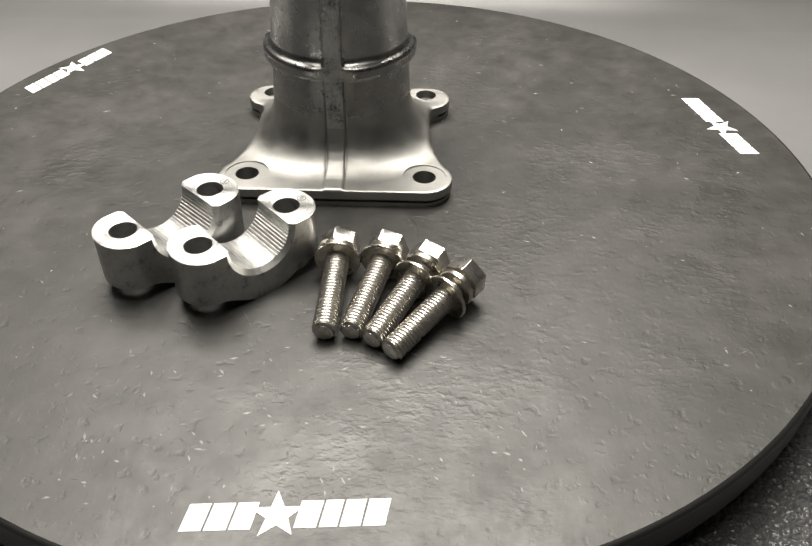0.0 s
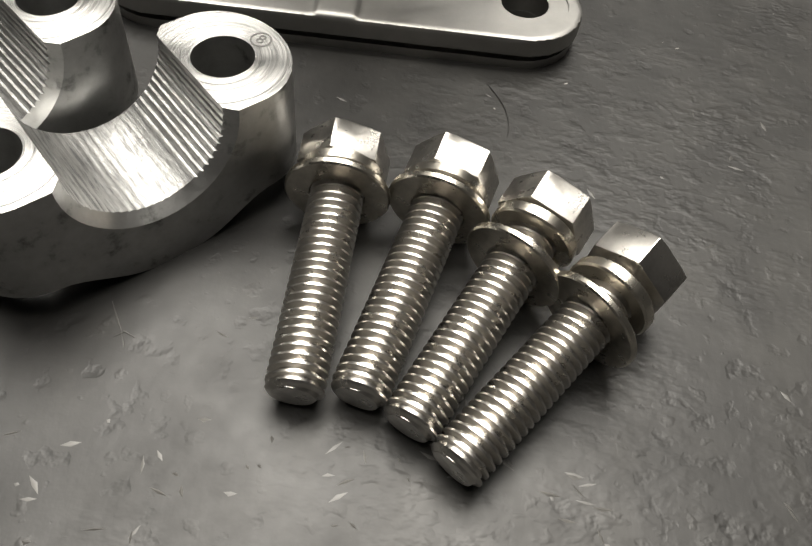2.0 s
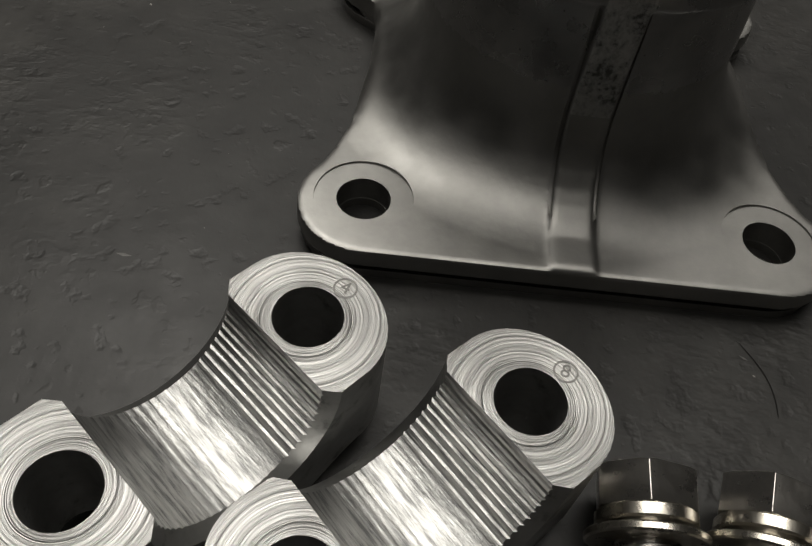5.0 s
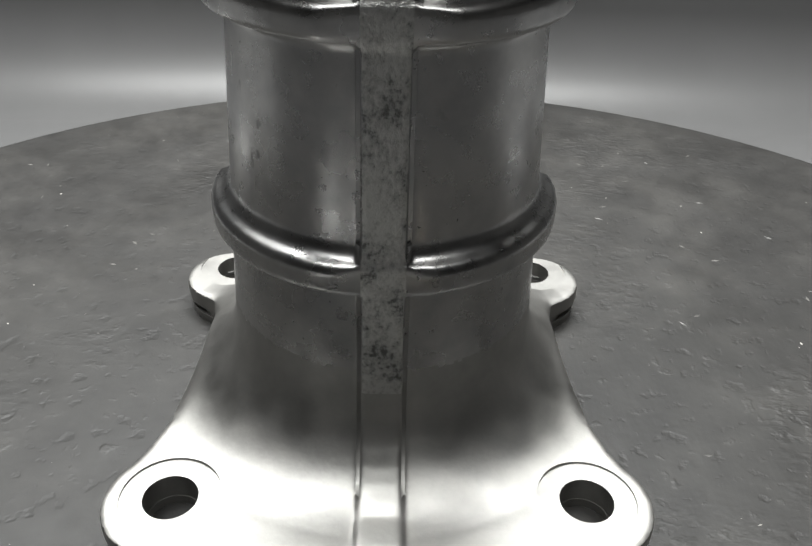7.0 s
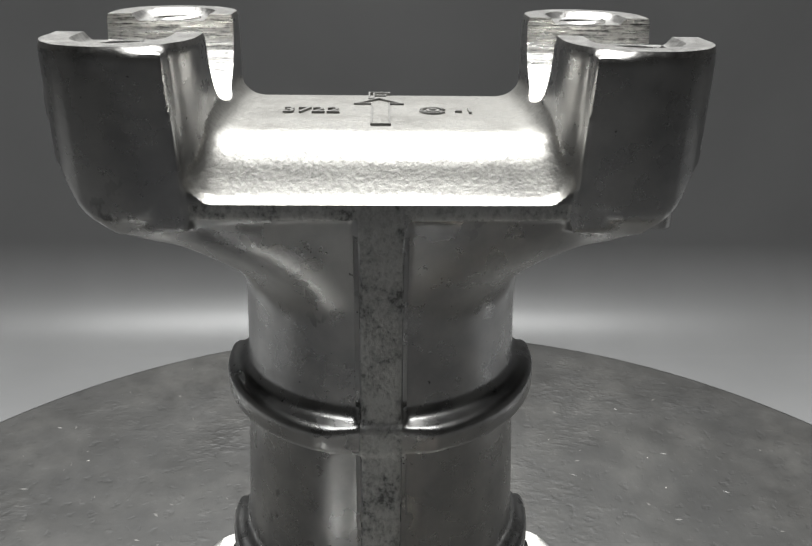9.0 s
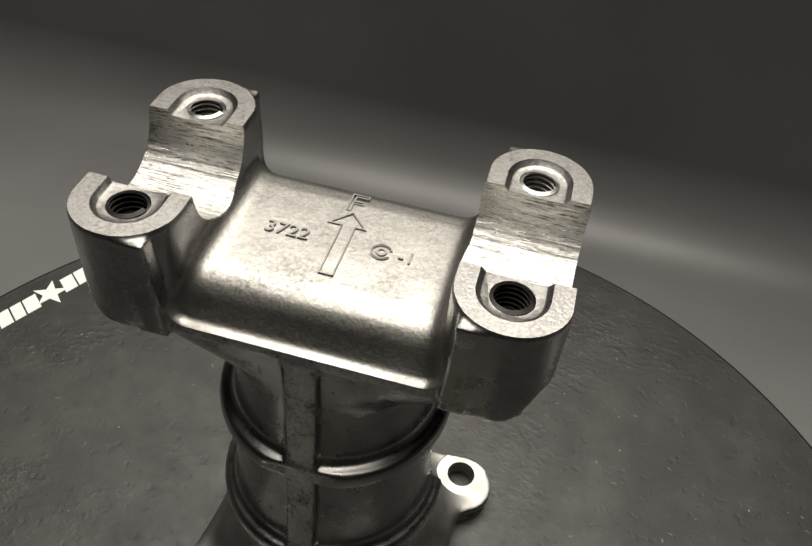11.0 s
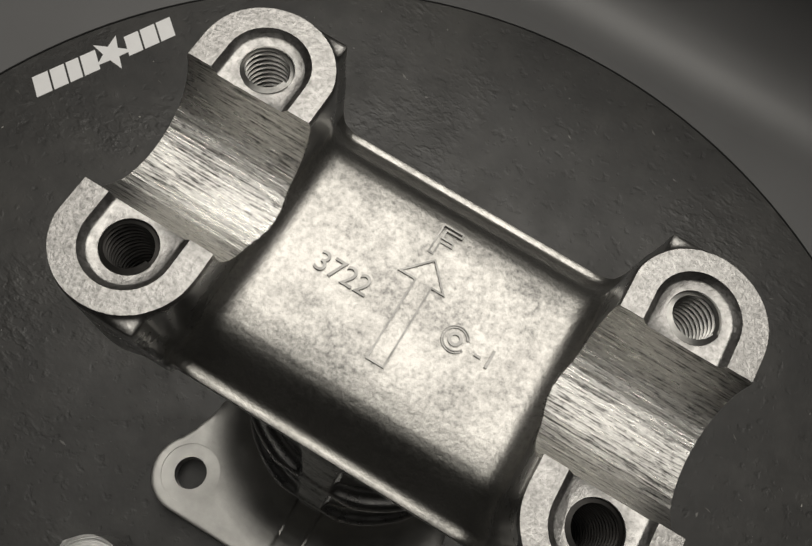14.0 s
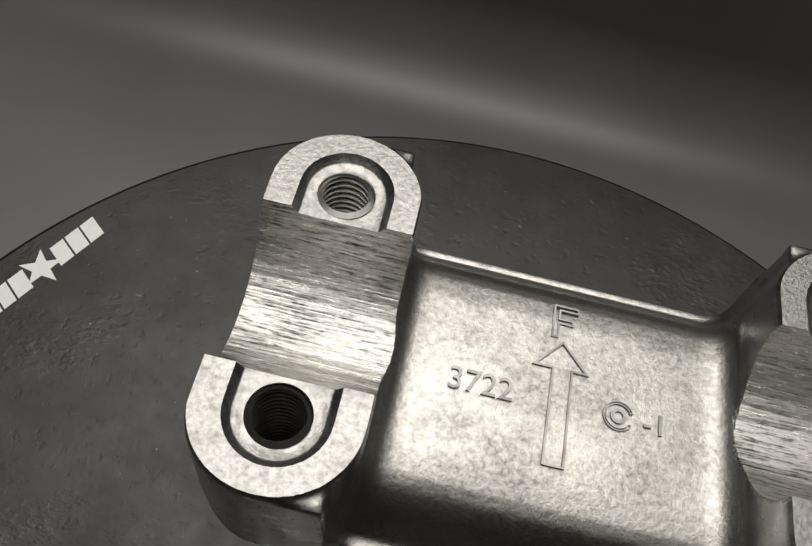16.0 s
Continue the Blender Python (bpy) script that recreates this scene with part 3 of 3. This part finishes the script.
def split_casting(bm, parent):
    mesh = finish(bm, 32)
    loops = [n.vector.copy() for n in mesh.corner_normals]
    names = [("base_flange", "cast aluminium base flange with four bolt holes"), ("column", "ribbed cast aluminium column with two rings"), ("saddle", "cast aluminium saddle with milled bar grooves")]
    groups, made = {n: [] for n, _ in names}, {}
    for p in mesh.polygons:
        z = p.center.z * 1000
        groups["base_flange" if z < 26 else "column" if z < 106 else "saddle"].append(p)
    for name, label in names:
        index, verts, faces, normals, mats = {}, [], [], [], []
        for p in groups[name]:
            f = []
            for li, vi in zip(p.loop_indices, p.vertices):
                if vi not in index:
                    index[vi] = len(verts)
                    verts.append(mesh.vertices[vi].co.copy())
                f.append(index[vi])
                normals.append(loops[li])
            faces.append(f)
            c, n = p.center * 1000, p.normal
            far = math.hypot(c.y - YC, c.z - TOP)
            k = 0
            if name == "saddle":
                if abs(far - 12.1) < 0.35 and abs(c.x) > 24.7 and c.z < TOP - 0.05:
                    k = 1
                elif (n.z > 0.9 and c.z > TOP - 2.3) or (n.z > 0.2 and c.z > TOP - 1.9 and far > 12.6):
                    k = 2
                elif abs(c.x) < 27.6 and n.z > 0.2 and 119 < c.z < 134:
                    k = 3
            if n.y < -0.75 and ((abs(c.x) < 3.2 and 22 < c.z < 121 and c.y < YC - 20) or (abs(c.x) < 27.4 and 118.8 < c.z < 121.3 and c.y < YC - 24.7)):
                k = 4
            mats.append(k)
        me = bpy.data.meshes.new(name)
        me.from_pydata(verts, [], faces)
        for m in (BLASTED if name == "base_flange" else CAST, GROOVE, FACED, TARNISH, SPECKLE):
            me.materials.append(m)
        me.polygons.foreach_set("material_index", mats)
        me.polygons.foreach_set("use_smooth", [True] * len(faces))
        me.normals_split_custom_set(normals)
        made[name] = part(name, me, None, parent, label)
    bpy.data.meshes.remove(mesh)
    return made


BRACKET = new("handlebar_bracket")
SADDLE = split_casting(bracket_casting(), BRACKET)["saddle"]
part("base_rim", worked(extrude(plate_outline(-0.6), 0.0, 1.8), [("cut", joined(*[rod(x, y, 4.55, -5, 20) for x, y in HOLES]))], "MANIFOLD"), BLASTED, BRACKET, "lower edge of the base below a parting groove")
part("base_core", worked(extrude(plate_outline(-3.6), 1.6, 3.4), [("cut", joined(*[rod(x, y, 4.6, -5, 20) for x, y in HOLES]))], "MANIFOLD"), BLASTED, BRACKET)
tagged(BRACKET, "cast aluminium handlebar riser bracket standing on the turntable", "bracket")
tube = finish(threads(4.2, 3.4, 1.25, 18, 32, cap=False))
# The front pair of threads takes the copy with shade painted in.
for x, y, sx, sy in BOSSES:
    ob = part("thread", tube.copy() if sy < 0 else tube, SHADED_THREAD if sy < 0 else DARK_THREAD, SADDLE, "threaded bolt hole")
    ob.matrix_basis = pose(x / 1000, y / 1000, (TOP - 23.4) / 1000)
# Black discs stand in for the darkness at the bottom of each bore.
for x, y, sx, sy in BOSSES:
    b = part("hole_bottom_shade", rod(x, y, 4.4, TOP - 25.6, TOP - 24.2), EDGE_AND_SHADE, SADDLE)
FACE = 129.0
for txt, size, x, y in (("3722", 4.9, -11.6, 7.9), ("-1", 4.6, 14.0, 8.0)):
    part("raised_lettering", moved(lettering(txt, size, 1.0), pose(x, y, FACE + 0.0)), DULL, SADDLE, "raised cast characters")


def outline_strip(pts, w, z0, z1):
    """A raised closed line of width w along pts."""
    n = len(pts)
    inner = []
    for i in range(n):
        a, b, c = Vector(pts[i - 1]), Vector(pts[i]), Vector(pts[(i + 1) % n])
        d1, d2 = (b - a).normalized(), (c - b).normalized()
        nrm = Vector((-d1.y - d2.y, d1.x + d2.x)).normalized()
        inner.append(b + nrm * (w / max(0.35, nrm.dot(Vector((-d1.y, d1.x))))))
    bm = bmesh.new()
    rows = [[bm.verts.new((p[0], p[1], z)) for p in ring] for ring, z in ((pts, z0), (pts, z1), (inner, z1), (inner, z0))]
    for i in range(n):
        j = (i + 1) % n
        for r in range(4):
            s = (r + 1) % 4
            bm.faces.new((rows[r][i], rows[r][j], rows[s][j], rows[s][i]))
    return bm


ARROW = [(-1.7, -1.6), (1.5, -1.6), (1.5, 13.2), (3.9, 13.2), (-0.4, 18.0), (-4.7, 13.2), (-1.7, 13.2)]
part("raised_arrow", outline_strip(ARROW, 0.32, FACE - 0.6, FACE + 0.42), DULL, SADDLE, "raised cast arrow outline")
LETTER = [(-2.3, 18.5), (-1.2, 18.5), (-1.2, 20.9), (0.9, 20.9), (0.9, 21.9), (-1.2, 21.9), (-1.2, 23.2), (1.6, 23.2), (1.6, 24.2), (-2.3, 24.2)]
part("raised_letter", outline_strip(LETTER, 0.28, FACE - 1.2, FACE + 0.2), DULL, SADDLE, "raised cast outline of the letter F")
part("raised_emblem", joined(outline_strip(arc(8.6, 8.2, 2.3, 20, 330, 20) + arc(8.6, 8.2, 1.8, 330, 20, 20), 0.15, FACE - 0.6, FACE + 0.42), outline_strip(arc(8.6, 8.2, 1.2, 0, 324, 10), 0.5, FACE - 0.6, FACE + 0.42)), DULL, SADDLE, "raised cast ring emblem")


# ---- bar clamp caps, lying with their grooves up ----
def clamp_cap(x, y, turn, figure):
    cap = new("clamp_cap")
    top, r = 22.2, 11.3
    stadium = [(math.copysign(16.75, math.cos(radians(a))) + 9.2 * math.cos(radians(a)), 10.7 * math.sin(radians(a))) for a in range(-86, 270, 8)]
    foot = []
    for i in range(41):
        u = 30 - 60 * i / 40
        foot.append((u, 5.4 * (0.5 - 0.5 * math.cos(math.pi * min(1.0, max(0.0, (abs(u) - 3) / 15.0))))))
    groove = []
    for i in range(121):
        a = radians(180 + 1.5 * i)
        k = r + (0.34 if i % 4 == 1 else 0.0) * (1.0 if i > 80 else 0.6 if i < 28 else 0.2) * (0.75 + 0.25 * math.sin(i * 1.7))
        groove.append((k * math.cos(a), top - 0.2 + k * math.sin(a)))
    prof = [(-30, top)] + [(-groove[-1][0], top)] + groove + [(groove[-1][0], top), (30, top)] + foot
    body = along(prof, "y", -20, 20)
    bm = worked(body, [("keep", extrude(stadium, -5, 40)), ("cut", rod(16.75, 0, 4.5, -5, 40)), ("cut", rod(-16.75, 0, 4.5, -5, 40)),
                       *[("cut", moved(loft([(arc(0, 0, r - 0.5, 0, 354, 59), 8.4), (arc(0, 0, r + 2.2, 0, 354, 59), 11.4)]), pose(0, 0, top - 0.2, tip))) for tip in (90, -90)]])
    mesh = finish(bm, 30)
    for m in (SIDE, TURNED, CAP_GROOVE, SIDE):
        mesh.materials.append(m)
    for p in mesh.polygons:
        c, n = p.center * 1000, p.normal
        hole = math.hypot(abs(c.x) - 16.75, c.y)
        if n.z > 0.95 and c.z > top - 0.1:
            p.material_index = 1
        elif abs(math.hypot(c.x, c.z - top) - r) < 0.5 and abs(n.y) < 0.3:
            p.material_index = 2
        elif hole < 4.7 and abs(n.z) < 0.3:
            p.material_index = 3
    part("cap_body", mesh, None, cap)
    part("stamped_ring", outline_strip(arc(23.1, 0.2, 1.6, 0, 345, 23), 0.25, top - 0.2, top + 0.07), DULL, cap)
    part("stamped_figure", moved(lettering(figure, 2.6, 0.3), pose(23.1, 0.2, top - 0.07, 0, 0, -turn - 20)), DULL, cap)
    cap.matrix_basis = pose(x / 1000, y / 1000, 0, 0, 0, turn)
    return tagged(cap, "machined aluminium handlebar clamp cap lying groove up", "clamp cap", "clamp caps")


clamp_cap(-50.5, -75.8, 47.5, "4")
clamp_cap(-23.8, -83.6, 43.0, "8")


# ---- bolts with washers ----
SHANK = finish(joined(threads(4.0, 3.0, 1.25, 29, 30), revolve([(0, -0.1), (2.9, -0.1), (3.5, 0.75), (3.2, 2.5), (0, 2.5)], 36)))
hexagon = [(6.95 * math.cos(math.pi * i / 3), 6.95 * math.sin(math.pi * i / 3)) for i in range(6)]
HEAD = finish(worked(extrude(hexagon, 0, 5.4), [("keep", revolve([(0, -1), (7.7, -1), (7.7, 4.85), (6.3, 5.4), (0, 5.4)], 48)), ("bevel", 0.12)]), 25)
FLAT = finish(revolve([(4.2, 0), (7.6, 0), (7.85, 0.25), (7.85, 0.95), (7.6, 1.2), (4.2, 1.2)], 48))


def spring_ring():
    bm = revolve([(4.1, 0), (6.2, 0), (6.5, 0.3), (6.5, 1.7), (6.2, 2.0), (4.1, 2.0)], 44, (0, 0), 4, 350)
    for v in bm.verts:
        v.co.z += 0.9 * (math.atan2(v.co.y, v.co.x) % (2 * math.pi)) / (2 * math.pi)
    return bm


SPRING = finish(spring_ring())


def bolt(tip, heading, spin, flat_at, spring_at, lean=0.0, note=""):
    b = new("hex_bolt")
    part("shank", SHANK, STEEL, b, "threaded shank")
    h = part("head", HEAD, STEEL, b)
    h.matrix_basis = pose(0, 0, 0.0352, 0, 0, spin)
    s = part("spring_washer", SPRING, WASHER, b, "split spring washer")
    s.matrix_basis = pose(0, 0, spring_at / 1000, lean * 0.5, 0, spin * 3)
    f = part("flat_washer", FLAT, WASHER, b)
    f.matrix_basis = pose(0, 0, flat_at / 1000, lean, 0, 0)
    rise = math.degrees(math.asin((7.8 - 4.0) / flat_at))
    b.matrix_basis = Matrix.Translation((tip[0] / 1000, tip[1] / 1000, 0.0041)) @ Matrix.Rotation(radians(heading), 4, "Z") @ Matrix.Rotation(radians(90 - rise), 4, "Y")
    return tagged(b, "stainless hex bolt with spring and flat washer lying on the turntable" + note, "bolt", "four bolts")


bolt((4.6, -114.2), 87.3, -14, 31.4, 32.9)
bolt((12.7, -113.6), 74.5, -20, 31.0, 32.8)
bolt((19.5, -116.9), 62.6, -18, 27.4, 32.2, 5)
bolt((25.4, -121.6), 51.7, 8, 27.2, 31.2, 6)


# ---- dust, a hair and a scrape on the turntable ----
PALE = plain("pale_dust", (0.42, 0.41, 0.38), 0.8, 300.0)
HAIR = plain("dark_fibre", (0.02, 0.018, 0.016), 0.6)


def dust():
    rng = random.Random(7)
    bm = bmesh.new()
    for _ in range(130):
        a, d = rng.uniform(0, 2 * math.pi), 178 * math.sqrt(rng.random())
        x, y = DISC[0] + d * math.cos(a), DISC[1] + d * math.sin(a)
        size = 0.06 + 0.26 * rng.random() ** 4
        n = rng.randint(4, 6)
        long, turn = rng.uniform(1.0, 2.6), rng.uniform(0, math.pi)
        ring = []
        for i in range(n):
            r = size * rng.uniform(0.6, 1.2)
            p, q = r * long * math.cos(2 * math.pi * i / n), r * math.sin(2 * math.pi * i / n)
            ring.append((x + p * math.cos(turn) - q * math.sin(turn), y + p * math.sin(turn) + q * math.cos(turn)))
        low = [bm.verts.new((p, q, 0.0)) for p, q in ring]
        peak = bm.verts.new((x, y, size * 0.6))
        for i in range(n):
            bm.faces.new((low[i], low[(i + 1) % n], peak))
        bm.faces.new(low[::-1])
    return bm


def chips():
    """Short raised burrs of the scuffed plastic towards the front rim."""
    rng = random.Random(21)
    bm = bmesh.new()
    for k in range(520):
        a, d = rng.uniform(0, 2 * math.pi), 178 * math.sqrt(rng.random())
        x, y = DISC[0] + d * math.cos(a), DISC[1] + d * math.sin(a)
        if k > 180:
            x, y = rng.uniform(-60, 70), rng.uniform(-172, -118)
            if math.hypot(x - DISC[0], y - DISC[1]) > 176 or math.sin(x * 0.21 + y * 0.11) + math.sin(y * 0.29 - x * 0.07) < -0.2:
                continue
        if -60 < x < 60 and -45 < y < 60:
            continue
        turn = rng.gauss(-0.5, 0.6)
        long, wide, high = rng.uniform(0.4, 1.9), rng.uniform(0.16, 0.5), rng.uniform(0.06, 0.16)
        c, q = math.cos(turn), math.sin(turn)
        spots = [(-long, 0, 0), (0, -wide, 0), (long, rng.uniform(-wide, wide), 0), (0, wide, 0)]
        low = [bm.verts.new((x + u * c - w * q, y + u * q + w * c, -0.02)) for u, w, h in spots]
        peak = bm.verts.new((x, y, high))
        for i in range(4):
            bm.faces.new((low[i], low[(i + 1) % 4], peak))
        bm.faces.new(low[::-1])
    return bm


SCUFF = plain("scuffed_plastic", (0.12, 0.117, 0.11), 0.4, 300.0, 0.4)
tagged(part("scuff_burrs", chips(), SCUFF), "short raised scuffs scattered over the black turntable", "scuffs", kind="stuff")
tagged(part("dust", dust(), PALE), "pale grey dust specks scattered over the turntable", "dust", kind="stuff")


def thread_line(pts, r):
    """A thin tube along pts."""
    bm = bmesh.new()
    rows = []
    for i, p in enumerate(pts):
        a, b = Vector(pts[max(0, i - 1)]), Vector(pts[min(len(pts) - 1, i + 1)])
        d = (b - a).normalized()
        side = Vector((-d.y, d.x, 0)).normalized()
        up = side.cross(d)
        w = r * (1 if 0 < i < len(pts) - 1 else 0.3)
        rows.append([bm.verts.new(Vector(p) + side * w * math.cos(k * math.pi / 3) + up * w * math.sin(k * math.pi / 3)) for k in range(6)])
    for a, b in zip(rows, rows[1:]):
        for k in range(6):
            bm.faces.new((a[k], a[(k + 1) % 6], b[(k + 1) % 6], b[k]))
    bm.faces.new(rows[0])
    bm.faces.new(rows[-1][::-1])
    return bm


hair = [(28.6 + 1.8 * math.sin(i / 4.0) + 0.3 * i, -45.0 - 1.15 * i, 0.14) for i in range(13)]
tagged(part("fibre", thread_line(hair, 0.08), HAIR), "thin dark fibre lying on the turntable", "fibre")
scrape = new("scrape")
for pts in ([(-23.5, -100.5, 0.05), (-22.0, -103.2, 0.08), (-20.6, -105.6, 0.05)], [(-21.6, -106.2, 0.05), (-20.4, -105.2, 0.08), (-18.6, -106.0, 0.05)], [(-20.8, -105.4, 0.05), (-20.0, -107.0, 0.08), (-19.8, -107.8, 0.05)]):
    part("scrape_line", thread_line(pts, 0.12), SCUFF, scrape)
tagged(scrape, "small pale branching scrape mark on the turntable", "scrape")
